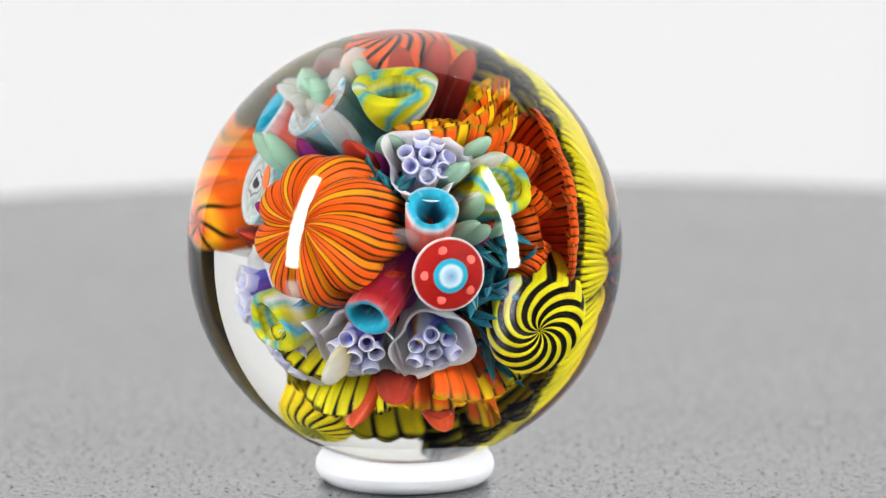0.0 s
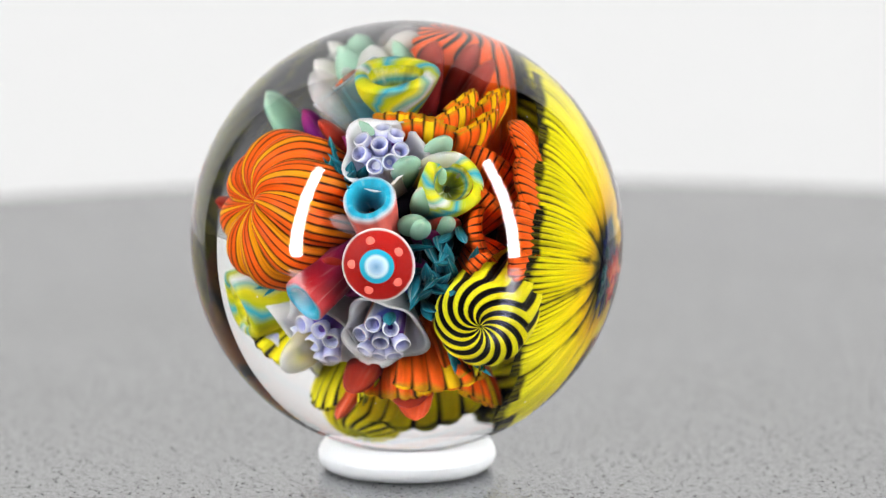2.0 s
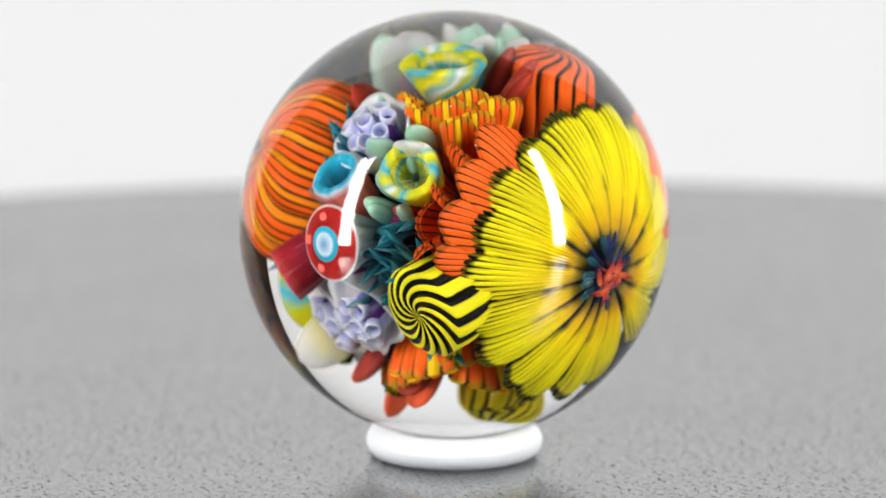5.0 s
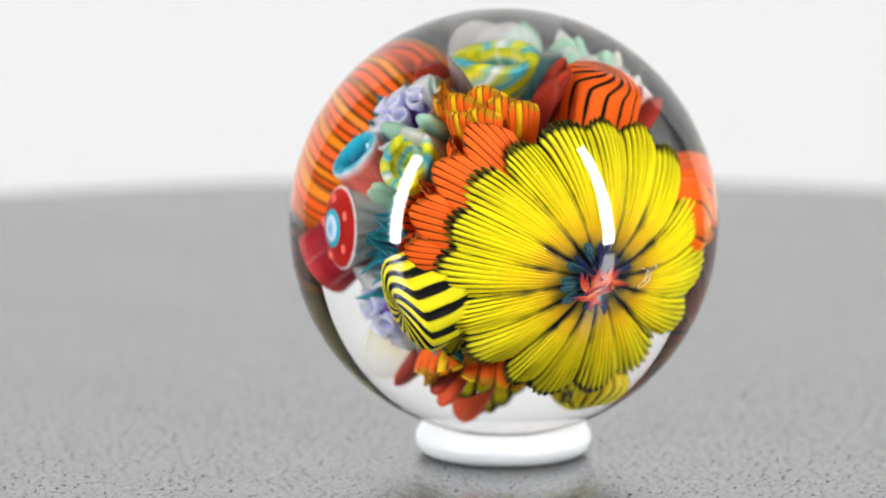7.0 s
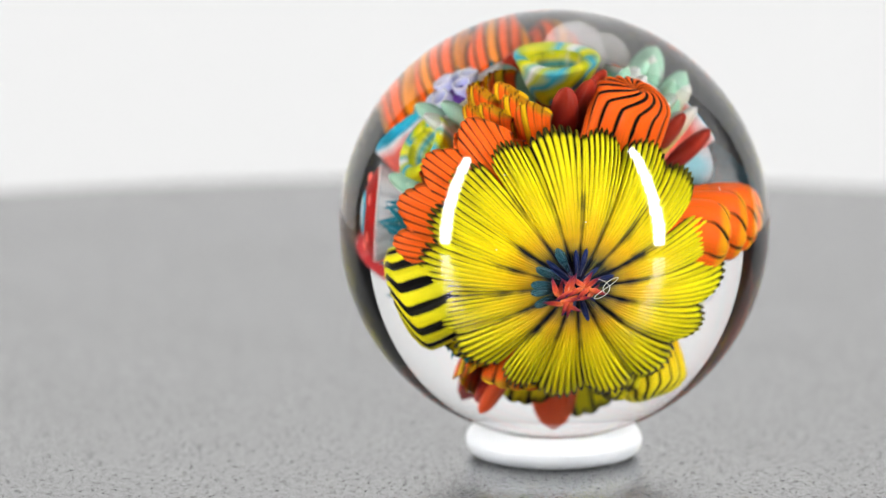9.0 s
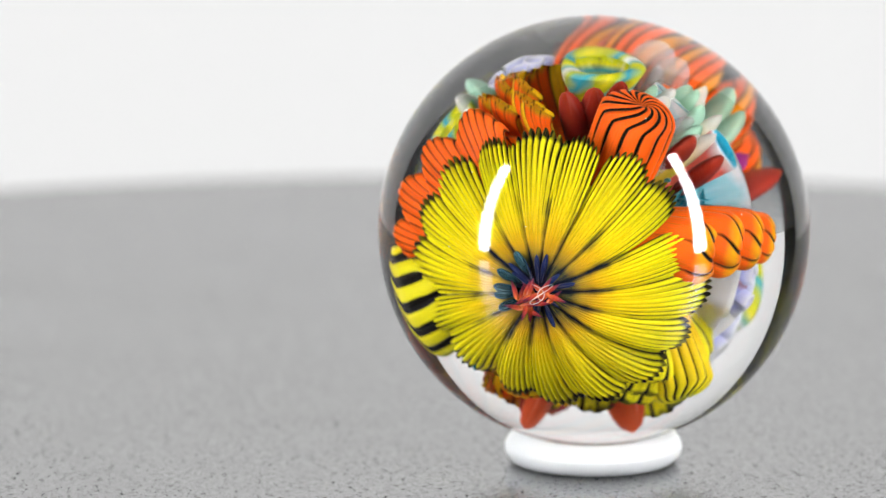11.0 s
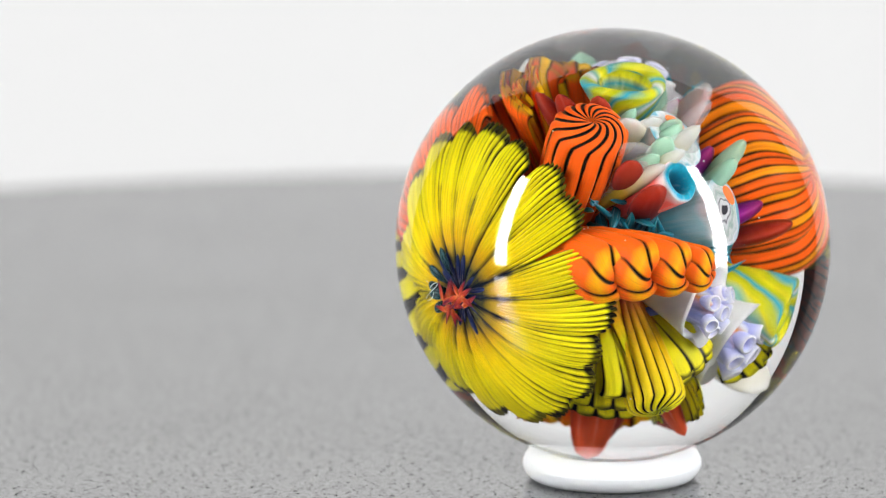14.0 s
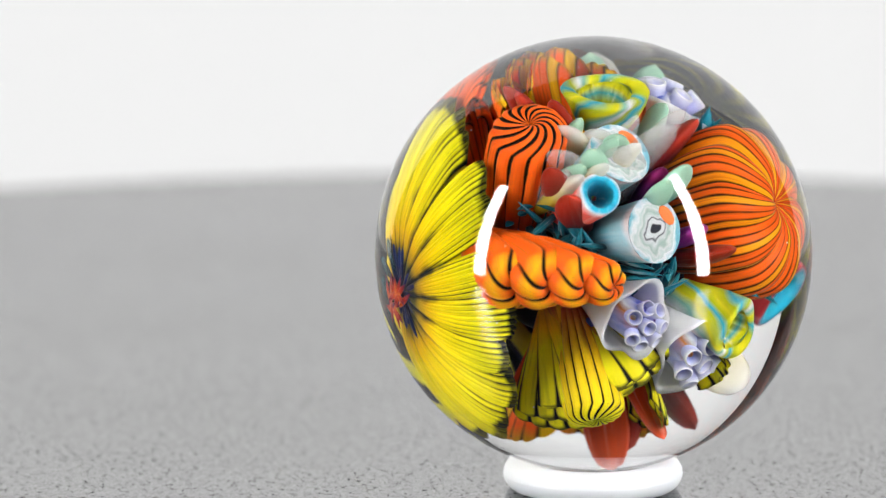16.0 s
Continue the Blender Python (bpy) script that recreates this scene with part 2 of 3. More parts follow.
def table_material():
    """Charcoal stone laminate: dark of itself, with a satin sheen, fine grain and pits."""
    m, nt, b = node_mat("grey_stone")
    broad = noise_node(nt, 30, 5.0)
    mottle = noise_node(nt, 420, 4.0)
    fine = noise_node(nt, 2400, 3.0)
    pits = noise_node(nt, 1500, 1.0)
    col = ramp_node(nt, broad, [(0.35, (0.03, 0.03, 0.031)), (0.65, (0.05, 0.05, 0.051))])
    grain = ramp_node(nt, fine, [(0.38, (0.015, 0.015, 0.015)), (0.50, (0.05, 0.05, 0.051)), (0.64, (0.16, 0.16, 0.162))])
    col = mix_node(nt, 0.55, col, grain)
    col = mix_node(nt, ramp_node(nt, mottle, [(0.38, (0.55, 0.55, 0.55)), (0.55, (0, 0, 0))]), col, (0.05, 0.05, 0.051))
    hole = ramp_node(nt, pits, [(0.31, (1, 1, 1)), (0.37, (0, 0, 0))])
    col = mix_node(nt, hole, col, (0.015, 0.015, 0.015))
    nt.links.new(col, b.inputs["Base Color"])
    rough = math_node(nt, "ADD", math_node(nt, "MULTIPLY", fine, 0.22), math_node(nt, "ADD", math_node(nt, "MULTIPLY", broad, 0.10), 0.08))
    nt.links.new(rough, b.inputs["Roughness"])
    b.inputs["IOR"].default_value = 1.48
    keep = math_node(nt, "SUBTRACT", ramp_node(nt, fine, [(0.34, (0.45, 0.45, 0.45)), (0.46, (1, 1, 1))]), hole, True)
    keep = math_node(nt, "MULTIPLY", keep, ramp_node(nt, noise_node(nt, 1000, 4.0), [(0.36, (0.70, 0.70, 0.70)), (0.48, (1, 1, 1))]))
    nt.links.new(keep, b.inputs["Coat Weight"])
    nt.links.new(math_node(nt, "MULTIPLY", keep, 0.5), b.inputs["Specular IOR Level"])
    b.inputs["Coat IOR"].default_value = 1.5
    b.inputs["Coat Roughness"].default_value = 0.14
    bump = nt.nodes.new("ShaderNodeBump")
    bump.inputs["Strength"].default_value, bump.inputs["Distance"].default_value = 0.10, 0.0003
    nt.links.new(math_node(nt, "SUBTRACT", fine, hole), bump.inputs["Height"])
    nt.links.new(bump.outputs[0], b.inputs["Normal"])
    nt.links.new(bump.outputs[0], b.inputs["Coat Normal"])
    return m


def ring_material():
    m, nt, b = node_mat("milky_plastic")
    n = noise_node(nt, 120, 3.0)
    col = mix_node(nt, n, (0.72, 0.74, 0.77), (0.80, 0.82, 0.84))
    nt.links.new(col, b.inputs["Base Color"])
    b.inputs["Roughness"].default_value = 0.28
    b.inputs["Subsurface Weight"].default_value = 0.6
    b.inputs["Subsurface Radius"].default_value = (0.003, 0.003, 0.003)
    return m


def glow_material(name, strength, base=0.9):
    m, nt, b = node_mat(name)
    b.inputs["Base Color"].default_value = (base, base, base, 1)
    b.inputs["Roughness"].default_value = 0.9
    b.inputs["Emission Color"].default_value = (1, 1, 1, 1)
    b.inputs["Emission Strength"].default_value = strength
    return m


M_GLASS, M_TABLE, M_RING = glass_material(), table_material(), ring_material()
# added emission stands in for lamps lighting the plain white backdrop
M_BACKDROP = glow_material("glowing_white_backdrop", BACKDROP_GLOW, 0.25)
M_ROOM = plain("dark_studio_paint", (0.12, 0.12, 0.123), 0.8, 0.2, 0.3, 3)
M_HOUSING = plain("black_metal_housing", (0.02, 0.02, 0.02), 0.4, 0.4, 0.2, 40)
M_STRIP = glow_material("strip_diffuser", STRIP_POWER)


# ---- mesh helpers ----
def sheet(name, fn, nu, nv, material, wrap=False):
    """A smooth surface fn(u, v), u and v from 0 to 1, with its own u, v as the texture place."""
    cols = nu if wrap else nu + 1
    verts = [tuple(fn(i / nu, j / nv)) for j in range(nv + 1) for i in range(cols)]
    faces, uvs = [], []
    for j in range(nv):
        for i in range(nu):
            k = (i + 1) % cols
            faces.append((j * cols + i, j * cols + k, (j + 1) * cols + k, (j + 1) * cols + i))
            uvs += [(i / nu, j / nv), ((i + 1) / nu, j / nv), ((i + 1) / nu, (j + 1) / nv), (i / nu, (j + 1) / nv)]
    me = bpy.data.meshes.new(name)
    me.from_pydata(verts, [], faces)
    layer = me.uv_layers.new(name="place")
    layer.data.foreach_set("uv", [c for p in uvs for c in p])
    me.polygons.foreach_set("use_smooth", [True] * len(faces))
    me.materials.append(material)
    return me


def part(name, me, parent, m=None, label=""):
    ob = new(name, me)
    ob.parent = parent
    if m is not None:
        ob.matrix_basis = m
    return tagged(ob, label)


def from_bmesh(name, bm, material, smooth=True):
    me = bpy.data.meshes.new(name)
    bm.to_mesh(me)
    bm.free()
    me.materials.append(material)
    me.polygons.foreach_set("use_smooth", [smooth] * len(me.polygons))
    return me


def box(name, size, at, material, bevel=0.0):
    bm = bmesh.new()
    bmesh.ops.create_cube(bm, size=1, matrix=Matrix.Translation(at) @ Matrix.Diagonal((*size, 1)))
    if bevel:
        bmesh.ops.bevel(bm, geom=bm.edges[:], offset=bevel, segments=2, affect="EDGES")
    return from_bmesh(name, bm, material, False)


def lathe(name, prof, material, n=40, steps=32, wave=None, twist=0.0):
    """A turned piece; prof(v) gives (radius, z), wave(angle, v) swells the radius."""
    def fn(u, v):
        a = 2 * math.pi * u
        r, z = prof(v)
        r *= 1 + (wave(a, v) if wave else 0)
        a += twist * v
        return r * math.cos(a), r * math.sin(a), z
    return sheet(name, fn, n, steps, material, wrap=True)


def sph(az, el, rho):
    a, e = radians(az), radians(el + 1.3)
    return R * rho * Vector((math.cos(a) * math.cos(e), math.sin(a) * math.cos(e), math.sin(e)))


def aim(base, tip, face=None):
    """The pose of a piece whose root is at base and whose end is at tip; its +Y turns towards face."""
    z = (tip - base).normalized()
    f = Vector(face) if face is not None else Vector((0, 0, 1))
    y = f - z * f.dot(z)
    if y.length < 1e-4:
        y = Vector((1, 0, 0)) - z * z.x
    y.normalize()
    x = y.cross(z)
    m = Matrix((x, y, z)).transposed().to_4x4()
    m.translation = tip
    return m


def rooted(az, el, rho, root):
    """Tip and root of a piece: root is None (it grows from the middle) or (az, el, rho)."""
    tip = sph(az, el, rho)
    return (sph(az, el, 0.12) if root is None else sph(*root)), tip


# ---- the studio ----
tagged(new("backdrop", box("backdrop", (1.30, 0.012, 1.65), (0, 0.63, 0.38), M_BACKDROP)), "plain white backdrop with an added even glow", "backdrop", kind="structure")
for x in (-0.5, 0.5):
    part("post", box("post", (0.03, 0.03, 1.55), (x, 0.655, -0.075), M_HOUSING, 0.004), bpy.data.objects["backdrop"], label="black metal post")
tagged(new("floor", box("floor", (4.2, 4.2, 0.1), (0, 0, -0.90), M_ROOM)), "dark grey studio floor", "floor", kind="structure")
tagged(new("ceiling", box("ceiling", (4.2, 4.2, 0.1), (0, 0, 1.75), M_ROOM)), "dark grey studio ceiling", "ceiling", kind="structure")
tagged(new("wall_north", box("wall_north", (4.2, 0.1, 2.55), (0, 2.15, 0.425), M_ROOM)), "dark grey studio wall", "wall", kind="structure")
tagged(new("wall_south", box("wall_south", (4.2, 0.1, 2.55), (0, -2.15, 0.425), M_ROOM)), "dark grey studio wall", "wall", kind="structure")
tagged(new("wall_east", box("wall_east", (0.1, 4.2, 2.55), (2.15, 0, 0.425), M_ROOM)), "dark grey studio wall", "wall", kind="structure")
tagged(new("wall_west", box("wall_west", (0.1, 4.2, 2.55), (-2.15, 0, 0.425), M_ROOM)), "dark grey studio wall", "wall", kind="structure")


def strip_light(side, bearing, height):
    light = new("strip_light")
    tagged(light, "slim upright studio strip light, glowing white, in a black housing", "strip light", "strip lights beside the turntable")
    part("diffuser", box("diffuser", (0.062, 0.006, height), (0, 0.004, height / 2), M_STRIP, 0.002), light, label="glowing white diffuser")
    part("housing", box("housing", (0.072, 0.016, height + 0.03), (0, -0.008, height / 2), M_HOUSING, 0.003), light)
    part("stand", box("stand", (0.02, 0.02, 0.82), (0, -0.028, -0.44), M_HOUSING, 0.003), light)
    part("foot", box("foot", (0.22, 0.22, 0.02), (0, -0.03, -0.845), M_HOUSING, 0.006), light)
    a = radians(bearing)
    light.matrix_world = Matrix.Translation((side * 0.5 * math.sin(a), -0.5 * math.cos(a), -0.004)) @ pose(0, 0, 0, 0, 0, side * bearing)
    return light


strip_light(1, 57, 0.50)
strip_light(-1, 60, 0.42)


def turntable_thing():
    base = new("pedestal")
    tagged(base, "black metal foot under the grey turntable plate", "pedestal")
    part("column", box("column", (0.10, 0.10, 0.80), (0, 0, -0.435), M_HOUSING, 0.006), base)
    part("foot", box("foot", (0.30, 0.30, 0.02), (0, 0, -0.84), M_HOUSING, 0.006), base)
    plate_r, thick, soft = 0.190, 0.014, 0.0015
    off = Vector((0.0030 * math.cos(radians(320)), 0.0030 * math.sin(radians(320)), 0))

    top = [(0, 0), (0.03, 0), (0.08, 0), (0.12, 0), (plate_r - soft, 0)]
    edge = [(plate_r - soft, 0), (plate_r - soft * 0.3, -soft * 0.3), (plate_r, -soft), (plate_r, -thick + soft), (plate_r - soft, -thick), (0.0, -thick)]
    me = lathe("turntable", lambda v: top[round(v * 4)], M_TABLE, 160, 4)
    rim = lathe("rim", lambda v: edge[round(v * 5)], M_TABLE, 160, 5)
    for m in (me, rim):
        m.transform(Matrix.Translation(off))
    plate = tagged(new("turntable", me), "round grey stone-look turntable plate with fine speckled grain", "turntable")
    part("rim", rim, plate, label="rounded grey edge")
    return plate


turntable = turntable_thing()


# ---- the ring stand ----
def ring_thing():
    big, small = 130 * S, 28 * S

    def prof(v):
        a = -2 * math.pi * v
        return big + small * math.cos(a), small * math.sin(a) * (0.98 if math.sin(a) > 0 else 1.0) + small
    return tagged(new("ring_stand", lathe("ring_stand", prof, M_RING, 96, 28)), "milky white plastic ring holding up the marble", "ring stand")


ring = ring_thing()

# ---- the glass marble ----
bm = bmesh.new()
bmesh.ops.create_uvsphere(bm, u_segments=192, v_segments=96, radius=R)
marble = new("glass_marble", from_bmesh("glass_marble", bm, M_GLASS))
marble.visible_shadow = False
tagged(marble, "clear glass marble filled with bright striped flowers, on a ring", "glass marble")


# ---- kinds of glasswork inside the marble ----
def lobe_bud(name, label, az, el, rho, width, length, n, twist, material, root=None, rise=0.5, bulge=0.16, waist=0.35, spin=0):
    """A bud of n rounded lobes that wind together at its end."""
    base, tip = rooted(az, el, rho, root)
    w, L = width * R, length * R
    h = rise * w

    def prof(v):
        if v < 0.5:
            k = v / 0.5
            return w * (waist + (1 - waist) * math.sin(k * math.pi / 2)), -L + (L - h) * k
        k = (v - 0.5) / 0.5
        a = k * math.pi / 2
        r = math.cos(a) ** 0.9
        return w * max(r, 0.02), -h + h * math.sin(a) - 0.30 * h * max(0, 1 - r * 2.2) ** 2
    core = lathe("core", lambda v: (prof(v)[0] * 0.93, prof(v)[1] - 0.02 * w), M_CORE, 20, 16)
    bud = part(name, core, marble, aim(base, tip), label)

    def lobe(u, v):
        r, z = prof(v)
        a = 2 * math.pi / n * (u - 0.5) + twist * max(0, (v - 0.45) / 0.55) ** 1.6
        q = math.sin(math.pi * u) ** 0.7 if 0 < u < 1 else 0
        fade = min(1, v * 6) * (1 if v < 0.85 else max(0.3, (1 - v) / 0.15))
        out = bulge * q * fade * w
        k = min(1, max(0, (v - 0.5) / 0.5))
        r2 = r + out * math.cos(k * 1.4)
        return r2 * math.cos(a), r2 * math.sin(a), z + out * math.sin(k * 1.4)
    me = sheet("lobe", lobe, 8, 30, material)
    for k in range(n):
        part("lobe", me, bud, pose(0, 0, 0, 0, 0, 360 * k / n + spin))
    return bud


def fan_mesh(width, length, ridges, arch, curl, material, taper=0.25, amp=0.04, bow=0.16):
    w, L = width * R, length * R
    th = 0.035 * R

    def fn(u, v):
        s = 2 * u if u < 0.5 else 2 - 2 * u
        back = 0 if u < 0.5 else 1
        e = 2 * s - 1
        wide = w * (taper + (1 - taper) * v ** 0.75)
        rid = abs(math.sin(math.pi * ridges * s)) * amp * w * (0.3 + 0.7 * v)
        y = arch * w * (1 - e * e) * v + (rid if not back else -th * (1 - 0.6 * v))
        lip = max(0, v - 0.75) / 0.25
        y += -curl * L * lip * lip
        z = -L * (1 - v) - bow * L * e * e * v ** 3 - curl * 0.5 * L * lip ** 3
        z += 0.02 * L * abs(math.sin(math.pi * ridges * s)) * lip
        return e * wide, y, z
    return sheet("petal", fn, ridges * 12, 20, material, wrap=True)


def fan(name, label, az, el, rho, width, length, material, root=None, face=None, ridges=8, arch=0.22, curl=0.03, taper=0.25, parent=None, bow=0.16):
    """A pleated petal that widens from its root to a scalloped, rolled lip."""
    base, tip = rooted(az, el, rho, root)
    return part(name, fan_mesh(width, length, ridges, arch, curl, material, taper, bow=bow), parent or marble, aim(base, tip, face if face is not None else tip), label)


def petal_mesh(width, length, thick, material, blunt=0.75, sharp=0.5):
    w, L, th = width * R, length * R, thick * R

    def fn(u, v):
        a = 2 * math.pi * u
        k = math.sin(math.pi * min(1, 0.08 + 0.92 * v) ** (1 / blunt * 1.15)) if v < 1 else 0
        k = max(k, 0.0) ** sharp
        k = k if v > 0.02 else 0.25
        return w * k * math.cos(a), th * k * math.sin(a) + 0.12 * L * v * v, -L * (1 - v)
    return sheet("petal", fn, 14, 18, material, wrap=True)


def petal(name, label, az, el, rho, width, length, material, root=None, face=None, thick=0.035, blunt=0.75, sharp=0.5):
    base, tip = rooted(az, el, rho, root)
    return part(name, petal_mesh(width, length, thick, material, blunt, sharp), marble, aim(base, tip, face), label)


def cup(name, label, az, el, rho, width, length, outer, lining, root=None, face=None, wave=0.03, waist=0.28, lobes=3, twist=0.0):
    """A hollow flared cup with a rolled rim and a lining of another colour."""
    base, tip = rooted(az, el, rho, root)
    w, L = width * R, length * R

    def ripple(a, v):
        return wave * v * math.sin(lobes * a + 1.0) + 0.3 * wave * math.sin(2 * a)

    def prof(v):
        if v < 0.8:
            k = v / 0.8
            return w * (waist + (1 - waist) * k ** 0.6), -L + (L - 0.06 * w) * k
        a = (v - 0.8) / 0.2 * math.pi
        return w * (0.82 + 0.18 * math.cos(a)), -0.06 * w + 0.12 * w * math.sin(a)

    def inner(v):
        return w * (0.12 + 0.52 * v ** 0.5), -0.75 * w * (1 - v) - 0.05 * w
    ob = part(name, lathe("cup", prof, outer, 40, 30, ripple, twist), marble, aim(base, tip, face), label)
    part("lining", lathe("lining", inner, lining, 36, 14, ripple), ob)
    return ob


def murrine(name, label, az, el, rho, width, length, face_mat, stem_mat, root=None, dots=0, dot_mat=None, flare=1.0, dome=0.10):
    """A cane with a patterned, slightly domed end."""
    base, tip = rooted(az, el, rho, root)
    w, L = width * R, length * R
    ob = part(name, lathe("stem", lambda v: (w * (0.35 + 0.65 * v ** flare), -L + (L - 0.04 * w) * v), stem_mat, 36, 16), marble, aim(base, tip), label)
    part("end_face", lathe("end_face", lambda v: (w * v, dome * w * (1 - v * v) - 0.02 * w), face_mat, 48, 24), ob)
    if dots:
        bm = bmesh.new()
        bmesh.ops.create_icosphere(bm, subdivisions=2, radius=0.13 * w if dots > 1 else 0.36 * w, matrix=Matrix.Diagonal((0.6 if dots == 1 else 1, 1, 0.35 if dots > 1 else 0.16, 1)))
        me = from_bmesh("dot", bm, dot_mat)
        for k in range(dots):
            a = 2 * math.pi * k / max(dots, 1) + 0.6
            d = 0.70 if dots > 1 else 0.64
            part("dot", me, ob, pose(d * w * math.cos(a), d * w * math.sin(a), (dome * 0.5 if dots > 1 else 0.05) * w, 0, 0, math.degrees(a)))
    return ob


def tube_cluster(name, label, az, el, rho, width, length, root=None, ruffle=True, seed=1, face=None):
    """A bunch of little open tubes round a stem, in a white ruffled collar."""
    rng = random.Random(seed)
    base, tip = rooted(az, el, rho, root)
    w, L = width * R, length * R
    ob = part(name, lathe("stem", lambda v: (w * (0.40 + 0.28 * v) * (1 if v < 0.95 else 0.5), -L + (L - 0.25 * w) * v), M_TUBE_STEM, 28, 14), marble, aim(base, tip, face), label)
    t = 0.29 * w

    def outer(v):
        return (t * (0.5 + 0.5 * v ** 3), -0.8 * L * (1 - v)) if v < 0.9 else (t * (0.96 - 1.6 * (v - 0.9)), (v - 0.9) * t)
    tube = lathe("tube", outer, M_TUBE, 18, 12)
    inside = lathe("tube_lining", lambda v: (t * (0.30 + 0.52 * v ** 0.5), -0.9 * t * (1 - v) + 0.01 * t), M_TUBE_IN, 18, 6)
    spots = [(0, 0)] + [(0.68, 360 * k / 7) for k in range(7)]
    for r, a in spots:
        a = radians(a + rng.uniform(-10, 10))
        tilt = r * 44 + rng.uniform(-4, 4)
        m = Matrix.Translation((r * w * math.cos(a), r * w * math.sin(a), -0.30 * w * r * r + rng.uniform(-0.10, 0.08) * w)) @ Matrix.Rotation(radians(tilt), 4, Vector((-math.sin(a), math.cos(a), 0)))
        tb = part("tube", tube, ob, m)
        part("lining", inside, ob, m)
    if ruffle:
        def collar(v):
            k = v / 0.55 if v < 0.55 else 1 - (v - 0.55) / 0.45 * 0.75
            return w * (0.45 + 0.85 * k ** 1.3) - (0.0 if v < 0.55 else 0.13 * w), -0.85 * L + 0.67 * L * k
        def frill(a, v):
            return (0.10 * math.sin(3 * a + seed) + 0.08 * math.sin(5 * a + 2 * seed)) * min(1, v * 2)
        part("collar", lathe("collar", collar, M_RUFFLE, 48, 22, frill), ob, label="white ruffled collar")
    return ob


def spikes(label, az, el, rho, count, spread, width, length, material, seed, name="petal_tuft"):
    """A tuft of small pointed petals round one direction."""
    rng = random.Random(seed)
    me = petal_mesh(width, length, width * 0.6, material, 0.85, 1.0)
    tuft = None
    for k in range(count):
        a = az + rng.uniform(-spread, spread) / max(0.3, math.cos(radians(el)))
        e = el + rng.uniform(-spread, spread)
        tip = sph(a, e, rho + rng.uniform(-0.10, 0.03))
        m = aim(sph(az + rng.uniform(-40, 40), el + rng.uniform(-40, 40), 0.30), tip)
        if tuft is None:
            tuft = part(name, me, marble, m, label)
            inv = m.inverted()
        else:
            part("petal", me, tuft, inv @ m)
    return tuft


def yellow_flower():
    """The great pleated flower: petals fan out over a shallow dome from a dark middle."""
    centre = sph(46.4, -13.0, 1.0).normalized()
    frame_m = aim(Vector((0, 0, 0)), centre)
    frame_m.translation = (0, 0, 0)
    ob = part("yellow_flower", lathe("flower_heart", lambda v: (R * 0.10 * v ** 0.7, R * (0.650 - 0.02 * v)), M_CORE, 24, 10), marble, frame_m, "large yellow pleated flower with black lines and a dark heart")
    n, rid = 17, 9
    for k in range(n):
        rng = random.Random(40 + k)
        long, lift, swirl, lean = rng.uniform(-1.6, 2.0), rng.uniform(-0.012, 0.012), rng.uniform(-0.06, 0.06), rng.uniform(-0.04, 0.04)

        def fn(u, v):
            s = u
            e = 2 * s - 1
            th = 2 * math.pi / n * (k + s * 1.14 - 0.07) + (0.06 + lean + swirl * e) * v * v
            ridge = abs(math.sin(math.pi * rid * s))
            reach = 57 + 4.0 * math.sin(th) + 3.0 * math.cos(2 * th) + long - 4.6 * e * e + 2.0 * ridge ** 0.6
            psi = radians(2.5 + (reach - 2.5) * v)
            near, far = 0.622 - 0.012 * v, 0.648 - 0.02 * v
            side = (1 - math.cos(th)) / 2
            rho = near * side + far * (1 - side) + lift * v + 0.018 * (0.5 - s) * v
            rho += 0.024 * ridge * v ** 1.5 + (0.022 + 0.026 * v * v) * (1 - e * e) * min(1, v * 3)
            rho -= 0.02 * (max(0, v - 0.84) / 0.16) ** 2
            return R * rho * math.sin(psi) * math.cos(th), R * rho * math.sin(psi) * math.sin(th), R * rho * math.cos(psi)
        part("petal", sheet("petal", fn, rid * 6, 30, M_FLOWER), ob)
    calyx = lathe("calyx", lambda v: (R * (0.58 - 0.08 * v) * math.sin(radians(4 + 42 * v)), R * (0.58 - 0.08 * v) * math.cos(radians(4 + 42 * v))), M_CALYX, 120, 14, lambda a, v: 0.02 * math.sin(60 * a) * v)
    part("calyx", calyx, ob)
    rng = random.Random(5)
    dark = petal_mesh(0.012, 0.16, 0.008, M_NAVY, 0.62)
    for k in range(16):
        a = 360 * k / 16 + rng.uniform(-9, 9)
        part("leaf", dark, ob, pose(0, 0, 0, 0, 0, a) @ pose(0, R * rng.uniform(0.10, 0.17), R * 0.655, -84, 0, 0))
    stamen = petal_mesh(0.012, 0.085, 0.008, M_STAMEN, 0.6)
    for k in range(20):
        x, y = rng.uniform(-0.085, 0.085), rng.uniform(-0.055, 0.0)
        part("stamen", stamen, ob, pose(R * x, R * (y + 0.25 * x), R * rng.uniform(0.672, 0.685), rng.uniform(60, 115), rng.uniform(-20, 20), rng.uniform(0, 360)))
    leaf = petal_mesh(0.02, 0.12, 0.010, M_DEEP_TEAL, 0.62)
    for a in (100, 116, 84, 62, 30):
        part("leaf", leaf, ob, pose(0, 0, 0, 0, 0, a + rng.uniform(-5, 5)) @ pose(0, R * 0.19, R * 0.675, -80, 0, 0), label="small teal leaf")
    return ob


# ---- the flowers, each by its bearing, height and depth in the glass ----
bm = bmesh.new()
bmesh.ops.create_icosphere(bm, subdivisions=4, radius=0.30 * R)
for vert in bm.verts:
    vert.co *= 1 + 0.18 * noise.noise(vert.co * 260)
part("dark_heart", from_bmesh("dark_heart", bm, M_CORE), marble, label="dark glass heart where the stems meet")

yellow_flower()

